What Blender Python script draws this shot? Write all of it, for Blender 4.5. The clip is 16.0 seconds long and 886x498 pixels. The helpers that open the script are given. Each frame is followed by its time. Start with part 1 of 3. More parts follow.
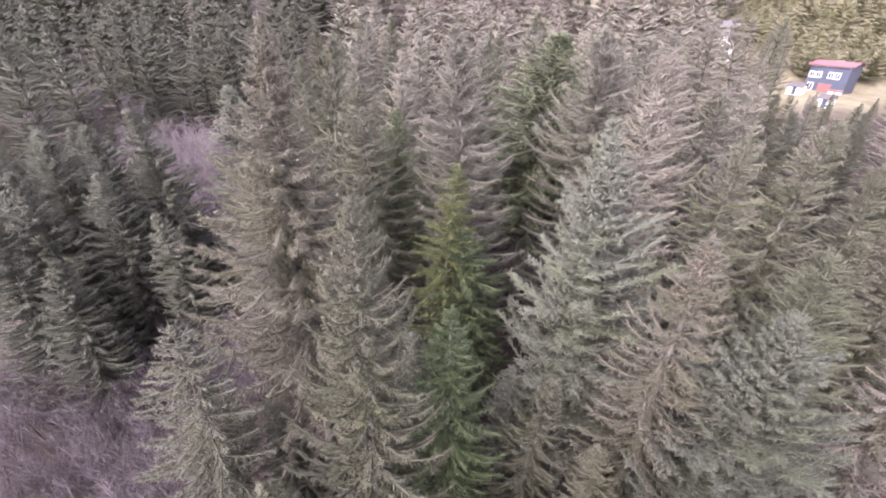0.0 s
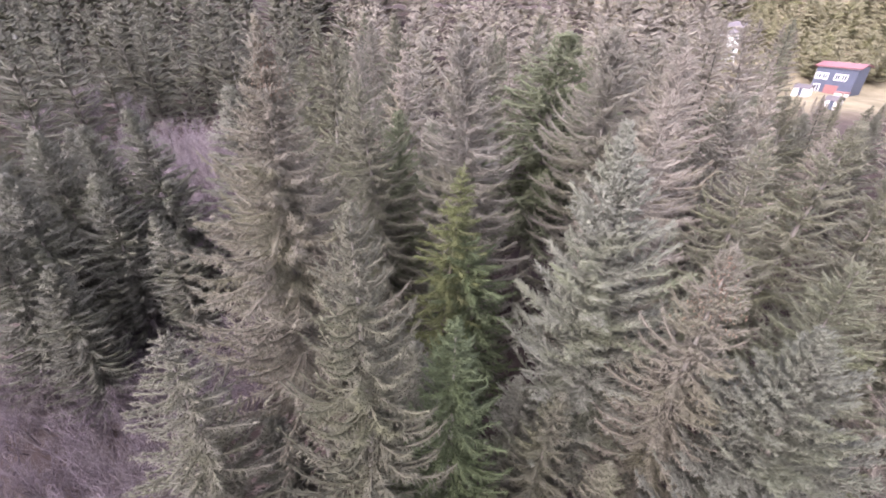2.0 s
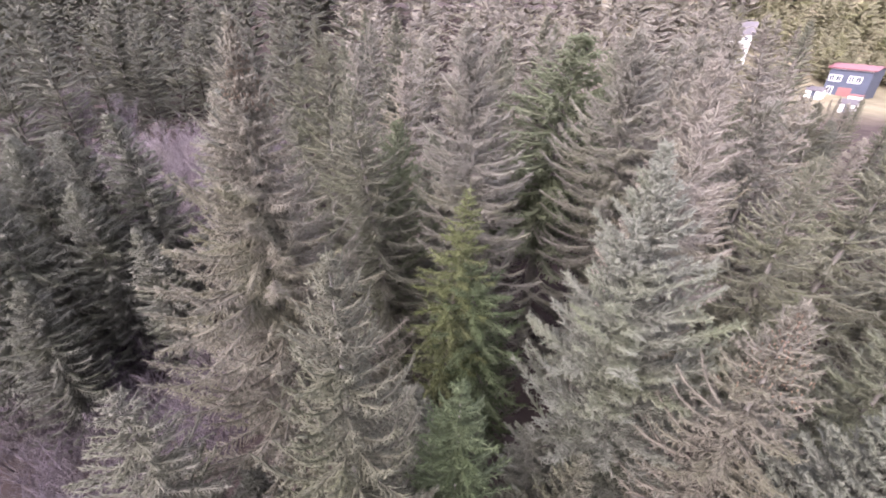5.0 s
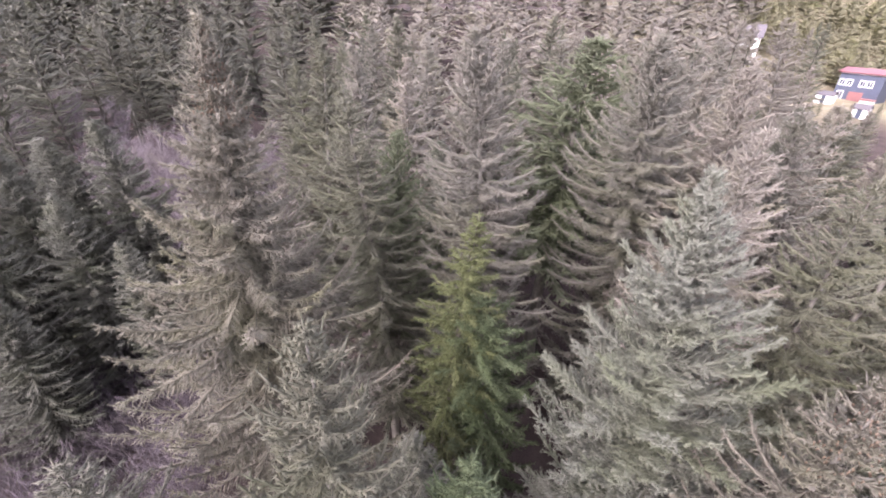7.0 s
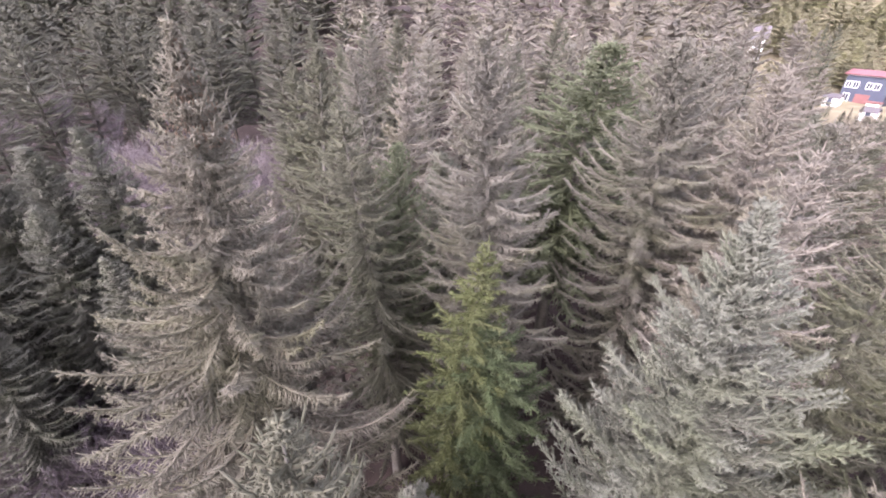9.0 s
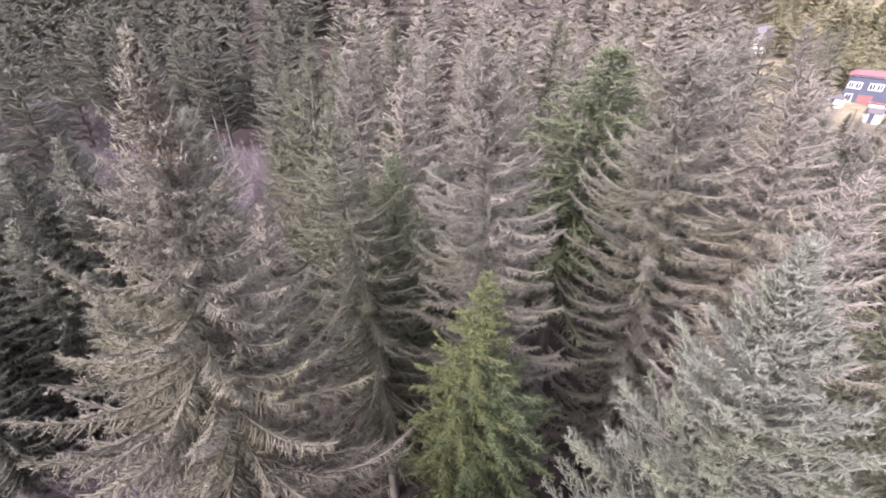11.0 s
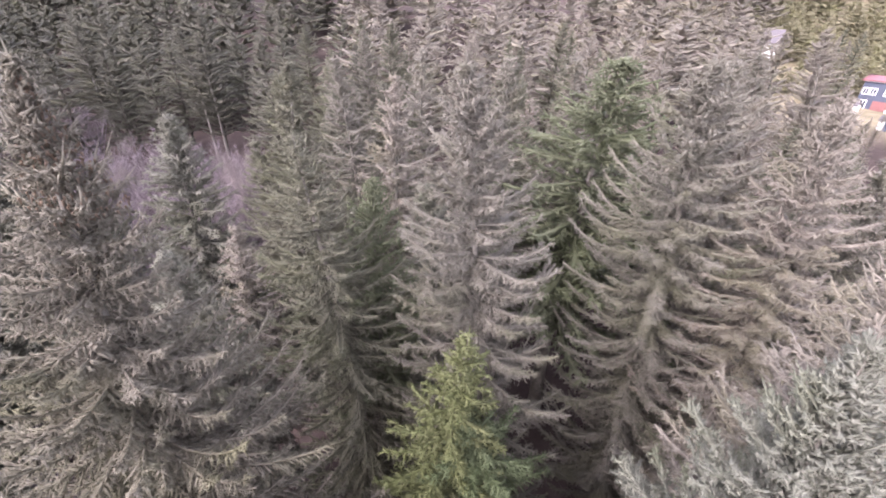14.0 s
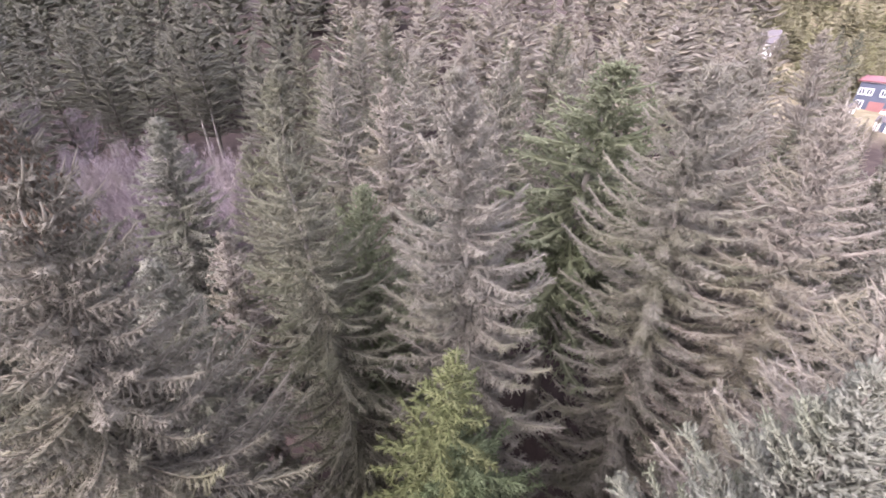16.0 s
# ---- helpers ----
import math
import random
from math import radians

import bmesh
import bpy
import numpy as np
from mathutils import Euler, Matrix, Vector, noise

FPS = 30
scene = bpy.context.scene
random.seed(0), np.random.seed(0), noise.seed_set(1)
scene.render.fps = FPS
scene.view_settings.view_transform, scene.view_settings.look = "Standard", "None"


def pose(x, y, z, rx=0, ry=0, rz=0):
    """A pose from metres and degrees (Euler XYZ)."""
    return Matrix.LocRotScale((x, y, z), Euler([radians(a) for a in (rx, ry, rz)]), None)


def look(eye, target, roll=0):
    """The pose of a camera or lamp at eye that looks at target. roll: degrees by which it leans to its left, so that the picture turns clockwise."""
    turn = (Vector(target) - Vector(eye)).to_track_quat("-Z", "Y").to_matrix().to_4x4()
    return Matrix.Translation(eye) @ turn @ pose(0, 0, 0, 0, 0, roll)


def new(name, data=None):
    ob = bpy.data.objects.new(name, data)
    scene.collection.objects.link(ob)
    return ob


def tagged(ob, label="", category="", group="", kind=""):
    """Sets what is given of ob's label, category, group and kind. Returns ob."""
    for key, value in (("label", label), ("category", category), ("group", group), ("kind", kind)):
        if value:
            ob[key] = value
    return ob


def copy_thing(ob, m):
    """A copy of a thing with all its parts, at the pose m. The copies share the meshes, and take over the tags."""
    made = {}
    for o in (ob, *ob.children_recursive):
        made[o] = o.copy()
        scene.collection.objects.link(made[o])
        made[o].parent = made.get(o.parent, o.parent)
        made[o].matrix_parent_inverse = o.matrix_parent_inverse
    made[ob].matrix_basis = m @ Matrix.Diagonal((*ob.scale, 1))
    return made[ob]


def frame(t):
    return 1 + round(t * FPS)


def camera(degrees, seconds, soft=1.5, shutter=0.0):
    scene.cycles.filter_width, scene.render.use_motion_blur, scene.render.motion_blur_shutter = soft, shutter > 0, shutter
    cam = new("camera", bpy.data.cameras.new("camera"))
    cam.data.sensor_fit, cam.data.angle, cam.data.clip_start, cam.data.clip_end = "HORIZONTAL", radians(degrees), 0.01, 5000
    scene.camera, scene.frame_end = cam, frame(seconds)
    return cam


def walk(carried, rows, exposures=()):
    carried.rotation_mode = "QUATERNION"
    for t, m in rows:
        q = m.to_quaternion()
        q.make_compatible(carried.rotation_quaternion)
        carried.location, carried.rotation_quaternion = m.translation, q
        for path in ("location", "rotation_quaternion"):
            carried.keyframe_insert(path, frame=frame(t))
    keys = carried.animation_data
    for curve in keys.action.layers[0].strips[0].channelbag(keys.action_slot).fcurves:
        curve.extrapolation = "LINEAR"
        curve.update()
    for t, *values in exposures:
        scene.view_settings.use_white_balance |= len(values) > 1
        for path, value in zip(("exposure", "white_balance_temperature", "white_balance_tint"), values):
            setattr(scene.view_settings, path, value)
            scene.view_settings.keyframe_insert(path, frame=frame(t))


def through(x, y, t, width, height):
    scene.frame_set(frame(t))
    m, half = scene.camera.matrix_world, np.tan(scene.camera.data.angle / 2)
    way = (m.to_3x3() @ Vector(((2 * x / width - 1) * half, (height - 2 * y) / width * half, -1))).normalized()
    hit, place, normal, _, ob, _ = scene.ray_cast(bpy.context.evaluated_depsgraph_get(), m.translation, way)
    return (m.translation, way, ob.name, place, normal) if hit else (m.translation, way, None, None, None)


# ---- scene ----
cam = camera(92.6, 16.0, soft=1.9)
PATH = [
    (0, (-0.217, 0.281, 22.055), (-0.199, 2.012, 21.055), -0.1),
    (0.5, (-0.264, 0.389, 22.042), (-0.251, 2.121, 21.042), -0.0),
    (1, (-0.284, 0.516, 22.002), (-0.274, 2.248, 21.003), -0.0),
    (1.5, (-0.338, 0.702, 21.971), (-0.336, 2.434, 20.972), 0.1),
    (2, (-0.31, 1.046, 21.921), (-0.3, 2.779, 20.923), -0.0),
    (2.5, (-0.268, 1.413, 21.922), (-0.255, 3.145, 20.923), -0.0),
    (3, (-0.223, 1.822, 21.912), (-0.21, 3.554, 20.913), -0.1),
    (3.5, (-0.247, 2.258, 21.937), (-0.238, 3.99, 20.937), 0.0),
    (4, (-0.274, 2.722, 21.932), (-0.271, 4.453, 20.931), 0.1),
    (6.5, (-0.434, 5.488, 21.852), (-0.434, 7.221, 20.854), 0.3),
    (7, (-0.472, 6.047, 21.857), (-0.476, 7.781, 20.861), 0.4),
    (7.5, (-0.539, 6.574, 21.886), (-0.543, 8.309, 20.891), 0.4),
    (8, (-0.586, 7.024, 21.927), (-0.587, 8.758, 20.932), 0.3),
    (8.5, (-0.602, 7.427, 21.941), (-0.601, 9.162, 20.947), 0.3),
    (9, (-0.647, 7.844, 21.972), (-0.651, 9.579, 20.978), 0.4),
    (11.5, (-0.594, 9.653, 22.133), (-0.594, 11.39, 21.141), 0.2),
    (12, (-0.557, 10.005, 22.179), (-0.551, 11.741, 21.185), 0.2),
    (12.5, (-0.399, 10.392, 22.249), (-0.384, 12.127, 21.254), 0.0),
    (13, (-0.049, 10.76, 22.366), (-0.038, 12.495, 21.371), -0.0),
    (13.5, (0.127, 11.198, 22.42), (0.115, 12.932, 21.424), 0.3),
    (14, (0.191, 11.614, 22.401), (0.171, 13.348, 21.405), 0.7),
    (14.5, (0.264, 11.906, 22.463), (0.242, 13.64, 21.466), 0.9),
    (15, (0.331, 12.042, 22.506), (0.314, 13.776, 21.509), 0.8),
    (15.5, (0.363, 12.09, 22.506), (0.347, 13.824, 21.508), 0.8),
    (16, (0.438, 12.107, 22.496), (0.427, 13.841, 21.5), 0.7),
]
walk(cam, [(t, look(eye, target, roll)) for t, eye, target, roll in PATH], exposures=[(0.0, 3.13, 6450, 26), (16.0, 3.05, 6450, 26)])

# ---- light: thin overcast, weak veiled sun from behind the left shoulder ----
SUN_EL, SUN_AZ = radians(42), radians(222)
world = bpy.data.worlds.new("sky")
scene.world = world
world.use_nodes = True
wn = world.node_tree
sky = wn.nodes.new("ShaderNodeTexSky")
sky.sky_type, sky.sun_disc = "NISHITA", False
sky.sun_elevation, sky.sun_rotation = SUN_EL, SUN_AZ
sky.dust_density, sky.air_density, sky.ozone_density = 2.0, 1.0, 1.0
# thin cloud: the same sky with most of its blue gone
veil = wn.nodes.new("ShaderNodeHueSaturation")
veil.inputs["Saturation"].default_value = 0.35
wn.links.new(sky.outputs["Color"], veil.inputs["Color"])
wn.links.new(veil.outputs["Color"], wn.nodes["Background"].inputs["Color"])
wn.nodes["Background"].inputs["Strength"].default_value = 0.15
sun = new("sun", bpy.data.lights.new("sun", "SUN"))
sun.data.energy, sun.data.angle, sun.data.color = 0.55, radians(80), (1.0, 0.94, 0.86)
sun_from = Vector((math.sin(SUN_AZ) * math.cos(SUN_EL), math.cos(SUN_AZ) * math.cos(SUN_EL), math.sin(SUN_EL)))
sun.matrix_world = look(sun_from * 300, (0, 0, 0))


# ---- materials ----
def material(name):
    m = bpy.data.materials.new(name)
    m.use_nodes = True
    return m, m.node_tree.nodes, m.node_tree.links


def mixed(nodes, links, a, b, fac):
    """Colour a to colour b by a value socket; a and b are colours or sockets."""
    n = nodes.new("ShaderNodeMix")
    n.data_type = "RGBA"
    links.new(fac, n.inputs["Factor"])
    for key, v in (("A", a), ("B", b)):
        sock = [x for x in n.inputs if x.name == key and x.type == "RGBA"][0]
        if isinstance(v, tuple):
            sock.default_value = (*v, 1)
        else:
            links.new(v, sock)
    return [x for x in n.outputs if x.type == "RGBA"][0]


def ramped(nodes, links, src, lo, hi):
    n = nodes.new("ShaderNodeMapRange")
    links.new(src, n.inputs["Value"])
    n.inputs["From Min"].default_value, n.inputs["From Max"].default_value = lo, hi
    return n.outputs["Result"]


def noise_of(nodes, links, scale, detail=4.0, space="Object"):
    co = nodes.new("ShaderNodeTexCoord")
    n = nodes.new("ShaderNodeTexNoise")
    n.inputs["Scale"].default_value, n.inputs["Detail"].default_value = scale, detail
    links.new(co.outputs[space], n.inputs["Vector"])
    return n.outputs["Fac"]


def foliage(name, dark, mid, light, through=0.42, rough=0.65):
    """Needle foliage: twig by twig variation, lichen-grey patches, a little light let through."""
    m, nodes, links = material(name)
    dark, light = (tuple(0.6 * p + 0.4 * q for p, q in zip(c, mid)) for c in (dark, light))
    geo = nodes.new("ShaderNodeNewGeometry")
    obj = nodes.new("ShaderNodeObjectInfo")
    r = geo.outputs["Random Per Island"]
    c = mixed(nodes, links, dark, mid, ramped(nodes, links, r, 0.0, 0.55))
    c = mixed(nodes, links, c, light, ramped(nodes, links, r, 0.5, 1.0))
    patch = ramped(nodes, links, noise_of(nodes, links, 0.55), 0.45, 0.75)
    c = mixed(nodes, links, c, tuple(v * 0.8 + 0.015 for v in light), patch)
    moss = ramped(nodes, links, noise_of(nodes, links, 0.28, 2.0), 0.48, 0.72)
    c = mixed(nodes, links, c, (mid[0] * 0.92, mid[1] * 0.97, mid[2] * 0.78), moss)
    hsv = nodes.new("ShaderNodeHueSaturation")
    val = nodes.new("ShaderNodeMapRange")
    links.new(obj.outputs["Random"], val.inputs["Value"])
    val.inputs["To Min"].default_value, val.inputs["To Max"].default_value = 0.82, 1.18
    links.new(val.outputs["Result"], hsv.inputs["Value"])
    links.new(c, hsv.inputs["Color"])
    bsdf = nodes["Principled BSDF"]
    bsdf.inputs["Roughness"].default_value = rough
    bsdf.inputs["Specular IOR Level"].default_value = 0.3
    tr = nodes.new("ShaderNodeBsdfTranslucent")
    links.new(hsv.outputs["Color"], bsdf.inputs["Base Color"])
    links.new(hsv.outputs["Color"], tr.inputs["Color"])
    mx = nodes.new("ShaderNodeMixShader")
    mx.inputs[0].default_value = through
    links.new(bsdf.outputs[0], mx.inputs[1])
    links.new(tr.outputs[0], mx.inputs[2])
    links.new(mx.outputs[0], nodes["Material Output"].inputs["Surface"])
    return m


def rough_surface(name, a, b, scale, rough=0.85, bump=0.4, fine=None):
    """Matt surface with two scales of variation and relief."""
    m, nodes, links = material(name)
    n1 = noise_of(nodes, links, scale)
    n2 = noise_of(nodes, links, fine or scale * 7, 6.0)
    c = mixed(nodes, links, a, b, ramped(nodes, links, n1, 0.35, 0.65))
    c = mixed(nodes, links, c, tuple(v * 0.6 for v in a), ramped(nodes, links, n2, 0.55, 0.8))
    bsdf = nodes["Principled BSDF"]
    links.new(c, bsdf.inputs["Base Color"])
    bsdf.inputs["Roughness"].default_value = rough
    bp = nodes.new("ShaderNodeBump")
    bp.inputs["Strength"].default_value, bp.inputs["Distance"].default_value = bump, 0.03
    links.new(n2, bp.inputs["Height"])
    links.new(bp.outputs["Normal"], bsdf.inputs["Normal"])
    return m


OLIVE = foliage("needles_olive", (0.112, 0.11, 0.08), (0.141, 0.138, 0.102), (0.185, 0.178, 0.138))
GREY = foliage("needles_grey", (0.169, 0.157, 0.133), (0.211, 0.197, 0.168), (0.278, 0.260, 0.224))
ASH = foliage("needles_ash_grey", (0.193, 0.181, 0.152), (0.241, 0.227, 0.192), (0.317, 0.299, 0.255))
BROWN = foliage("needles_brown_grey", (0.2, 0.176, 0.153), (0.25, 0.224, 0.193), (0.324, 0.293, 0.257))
DARK = foliage("needles_dark_green", (0.098, 0.095, 0.076), (0.125, 0.120, 0.096), (0.166, 0.161, 0.132))
LIME = foliage("needles_yellow_green", (0.08, 0.092, 0.038), (0.108, 0.12, 0.052), (0.17, 0.178, 0.088))
LEAF = foliage("needles_fresh_green", (0.118, 0.132, 0.08), (0.146, 0.162, 0.1), (0.186, 0.2, 0.134))
DEEP = foliage("needles_deep_green", (0.066, 0.084, 0.043), (0.089, 0.113, 0.058), (0.138, 0.166, 0.094))
DUSK = foliage("needles_dusky_green", (0.126, 0.125, 0.102), (0.158, 0.156, 0.128), (0.202, 0.2, 0.166))
MOSS = foliage("needles_moss_grey", (0.118, 0.121, 0.085), (0.147, 0.151, 0.107), (0.19, 0.192, 0.142))
UMBER = foliage("needles_umber_grey", (0.138, 0.125, 0.1), (0.172, 0.157, 0.127), (0.224, 0.205, 0.17))
SILVER = foliage("needles_silver_grey", (0.128, 0.132, 0.108), (0.156, 0.16, 0.132), (0.2, 0.202, 0.172))
HILL = foliage("needles_hill", (0.24, 0.222, 0.14), (0.31, 0.288, 0.19), (0.4, 0.37, 0.26))
CONES = foliage("cones_red_brown", (0.17, 0.12, 0.09), (0.22, 0.16, 0.12), (0.3, 0.23, 0.18), 0.05)
TWIG = foliage("bare_twigs", (0.03, 0.023, 0.028), (0.058, 0.045, 0.053), (0.15, 0.122, 0.137), 0.05)
PINK = foliage("birch_twigs", (0.07, 0.054, 0.062), (0.14, 0.112, 0.126), (0.24, 0.2, 0.215), 0.1)
TWIG_BARK = rough_surface("birch_bark", (0.08, 0.062, 0.068), (0.14, 0.115, 0.122), 6.0)
BARK = rough_surface("bark", (0.11, 0.1, 0.085), (0.165, 0.15, 0.13), 6.0)
DARK_BARK = rough_surface("dark_bark", (0.045, 0.04, 0.03), (0.075, 0.067, 0.052), 6.0)
PALE_BARK = rough_surface("pale_bark", (0.13, 0.117, 0.107), (0.2, 0.183, 0.167), 5.0)
LITTER = rough_surface("needle_litter", (0.046, 0.035, 0.033), (0.076, 0.058, 0.054), 0.35, 0.95, 0.8, 9.0)
# pale dry grass takes over from the litter on the open hillside
ln, ll = LITTER.node_tree.nodes, LITTER.node_tree.links
co = ln.new("ShaderNodeTexCoord")
axes_of = ln.new("ShaderNodeSeparateXYZ")
ll.new(co.outputs["Object"], axes_of.inputs[0])
both = ln.new("ShaderNodeMath")
both.operation = "MULTIPLY"
ll.new(ramped(ln, ll, axes_of.outputs["X"], 48, 66), both.inputs[0])
ll.new(ramped(ln, ll, axes_of.outputs["Y"], 84, 100), both.inputs[1])
litter_bsdf = ln["Principled BSDF"]
litter_bsdf.inputs["Specular IOR Level"].default_value = 0.08
brown = litter_bsdf.inputs["Base Color"].links[0].from_socket
grass = mixed(ln, ll, (0.15, 0.13, 0.088), (0.22, 0.19, 0.135), ramped(ln, ll, noise_of(ln, ll, 0.3, 8.0), 0.35, 0.65))
ll.new(mixed(ln, ll, brown, grass, both.outputs[0]), litter_bsdf.inputs["Base Color"])


# ---- the ground ----
def smooth(lo, hi, v):
    t = np.clip((v - lo) / (hi - lo), 0, 1)
    return t * t * (3 - 2 * t)


def ground_z(x, y):
    """Wood floor: a hollow under the flight, a dip by the thicket, rising to the houses and the hill behind."""
    r = np.hypot(x * 0.8, y)
    z = -7 + 9 * smooth(30, 90, r)
    z = z - 4 * smooth(-12, -26, x) * (1 - smooth(30, 58, y))
    z = z + 0.3 * np.clip(y - 117, 0, 60) + 0.2 * np.clip(np.hypot(x, y) - 190, 0, 260) + 0.5 * np.sin(x * 0.21) * np.cos(y * 0.17)
    return z + 12 * np.sin(x * 0.011 + 1) * smooth(200, 420, np.hypot(x, y))


def mesh_of(name, verts, faces, mat, smooth_faces=True):
    """A mesh from arrays of corners and triangles."""
    me = bpy.data.meshes.new(name)
    verts, faces = np.asarray(verts, np.float32), np.asarray(faces, np.int32)
    n = faces.shape[1]
    me.vertices.add(len(verts))
    me.vertices.foreach_set("co", verts.ravel())
    me.loops.add(faces.size)
    me.loops.foreach_set("vertex_index", faces.ravel())
    me.polygons.add(len(faces))
    me.polygons.foreach_set("loop_start", np.arange(0, faces.size, n, dtype=np.int32))
    me.polygons.foreach_set("use_smooth", np.full(len(faces), smooth_faces))
    me.update(calc_edges=True)
    me.materials.append(mat)
    return me


def build_ground():
    u = np.linspace(-1, 1, 150)
    gx = 130 * u + 2400 * u ** 5
    gy = 60 + 150 * u + 2400 * u ** 5
    X, Y = np.meshgrid(gx, gy)
    Z = ground_z(X, Y)
    rng = np.random.default_rng(3)
    Z = Z + rng.normal(0, 0.06, Z.shape)
    n = len(u)
    i = (np.arange(n - 1)[:, None] * n + np.arange(n - 1)).ravel()
    faces = np.stack([i, i + 1, i + n + 1, i + n], 1)
    ob = new("ground", mesh_of("ground", np.stack([X, Y, Z], -1).reshape(-1, 3), faces, LITTER))
    tagged(ob, "dark brown forest floor covered in needle litter", "ground", kind="structure")


build_ground()


# ---- conifers ----
def unit(v):
    return v / np.maximum(np.linalg.norm(v, axis=-1, keepdims=True), 1e-6)


def spikes(base, axis, radius, rng):
    """Three-sided tapered twigs: corners and triangles."""
    n = len(base)
    d = unit(axis)
    side = unit(np.cross(d, rng.normal(size=(n, 3))))
    up = np.cross(d, side)
    ring = [base + axis * 0.12 + radius[:, None] * (math.cos(a) * side + math.sin(a) * up) for a in (0, 2.094, 4.189)]
    verts = np.stack([*ring, base + axis], 1).reshape(-1, 3)
    i = np.arange(n)[:, None] * 4
    faces = np.concatenate([i + (0, 1, 3), i + (1, 2, 3), i + (2, 0, 3)], 1).reshape(-1, 3)
    return verts, faces


def blades(base, axis, radius, flat):
    """Flattened four-sided sprays, broad near the root and pointed at both ends: corners and triangles."""
    n = len(base)
    d = unit(axis)
    side = unit(np.cross(d, (0, 0, 1.0)) + 1e-5)
    up = np.cross(side, d)
    mid = base + axis * 0.3
    r = radius[:, None]
    verts = np.stack([base, mid + r * side, mid + r * flat * up, mid - r * side, mid - r * flat * up, base + axis], 1).reshape(-1, 3)
    i = np.arange(n)[:, None] * 6
    faces = np.concatenate([i + t for t in ((0, 1, 2), (0, 2, 3), (0, 3, 4), (0, 4, 1), (5, 2, 1), (5, 3, 2), (5, 4, 3), (5, 1, 4))], 1).reshape(-1, 3)
    return verts, faces


def plume(points, width, rng):
    """The needle-clad body of a bough: a ridge along the limb with ragged, hanging flanks, pointed at its tip."""
    n = len(points)
    u = np.linspace(0, 1, n)
    t = unit(np.gradient(points, axis=0))
    side = unit(np.cross(t, (0, 0, 1.0)) + 1e-6)
    w = (width * (0.35 + 1.3 * u) * (1 - u) ** 0.6 * 1.15 + 0.02)[:, None]
    down = np.array((0, 0, -1.0))
    ja, jb = rng.uniform(0.55, 1.4, (n, 1)), rng.uniform(0.55, 1.4, (n, 1))
    ring = np.stack([points - down * 0.28 * w, points + side * w * ja + down * w * 0.75 * ja, points + down * 0.2 * w, points - side * w * jb + down * w * 0.75 * jb], 1)
    faces = []
    for k in range(n - 1):
        for j in range(4):
            a, b, c = k * 4 + j, k * 4 + (j + 1) % 4, k * 4 + 4
            faces += [(a, b, c + (j + 1) % 4), (a, c + (j + 1) % 4, c + j)]
    return ring.reshape(-1, 3), np.array(faces)


def tube(points, radii, sides):
    """A tapered limb through points."""
    points = np.asarray(points, float)
    t = unit(np.gradient(points, axis=0))
    ref = np.array((0, 0, 1.0)) if abs(t[0][2]) < 0.8 else np.array((1.0, 0, 0))
    s = unit(np.cross(t, ref))
    q = np.cross(t, s)
    a = np.linspace(0, 2 * math.pi, sides, endpoint=False)
    verts = points[:, None] + np.asarray(radii)[:, None, None] * (np.cos(a)[None, :, None] * s[:, None] + np.sin(a)[None, :, None] * q[:, None])
    faces = []
    for k in range(len(points) - 1):
        for j in range(sides):
            b, c = k * sides, (j + 1) % sides
            faces += [(b + j, b + c, b + sides + c), (b + j, b + sides + c, b + sides + j)]
    return verts.reshape(-1, 3), np.array(faces)


def joined(pieces):
    v, f, n = [], [], 0
    for a, b in pieces:
        v.append(a)
        f.append(b + n)
        n += len(a)
    return np.concatenate(v), np.concatenate(f)


SPRUCE = dict(gap=0.58, nb=8, a=(0.6, -0.05), b=(0.0, 0.28), hook=3.4, sp=0.12, tsp=0.11, tl=0.14, tr=0.022, droop=0.5, brush=0.5, tip=0.15, sec=0.16, cap=0.5, wild=0.95, pw=1.1, lift=-0.08, body=0.034, fringe=0.17, core=0.05)
FIR = dict(SPRUCE, a=(1.0, 0.3), b=(0.1, 0.3), hook=2.2, droop=-0.15, lift=0.45, brush=0.9, tl=0.17, tr=0.032, tip=0.26, sec=0.22, cap=0.8, gap=0.5, nb=9, tsp=0.07, sp=0.12, wild=1.45, pw=1.3, body=0.045, fringe=0.12, core=0.06)
YOUNG = dict(SPRUCE, a=(0.42, 0.0), b=(0.0, 0.2), hook=2.0, droop=0.25, gap=0.62, nb=7, brush=0.4, sec=0.22, tip=0.14, sp=0.14, wild=0.85, pw=1.05)
LAYERED = dict(YOUNG, nb=7, gap=0.84, a=(0.45, -0.12), b=(0.0, 0.2), wild=0.7, pw=1.25, tip=0.2, sec=0.2, droop=0.35, tl=0.18, tr=0.028, brush=0.3, body=0.04, fringe=0.18, core=0.05)
SWEEP = dict(SPRUCE, a=(0.6, 0.06), b=(0.05, 0.25), hook=3.8, droop=0.55, tip=0.22, sec=0.14, cap=0.5, gap=0.72, nb=9, sp=0.1, tsp=0.09, tl=0.16, tr=0.025, brush=0.6, wild=0.8, body=0.038, fringe=0.2, pw=1.05, core=0.085)
FINE = dict(SPRUCE, gap=0.46, nb=10, sp=0.1, tsp=0.085, tl=0.14, tr=0.021, droop=0.6, tip=0.18, sec=0.19, cap=0.65, wild=1.3, pw=1.3, brush=0.9, fringe=0.22, core=0.03)
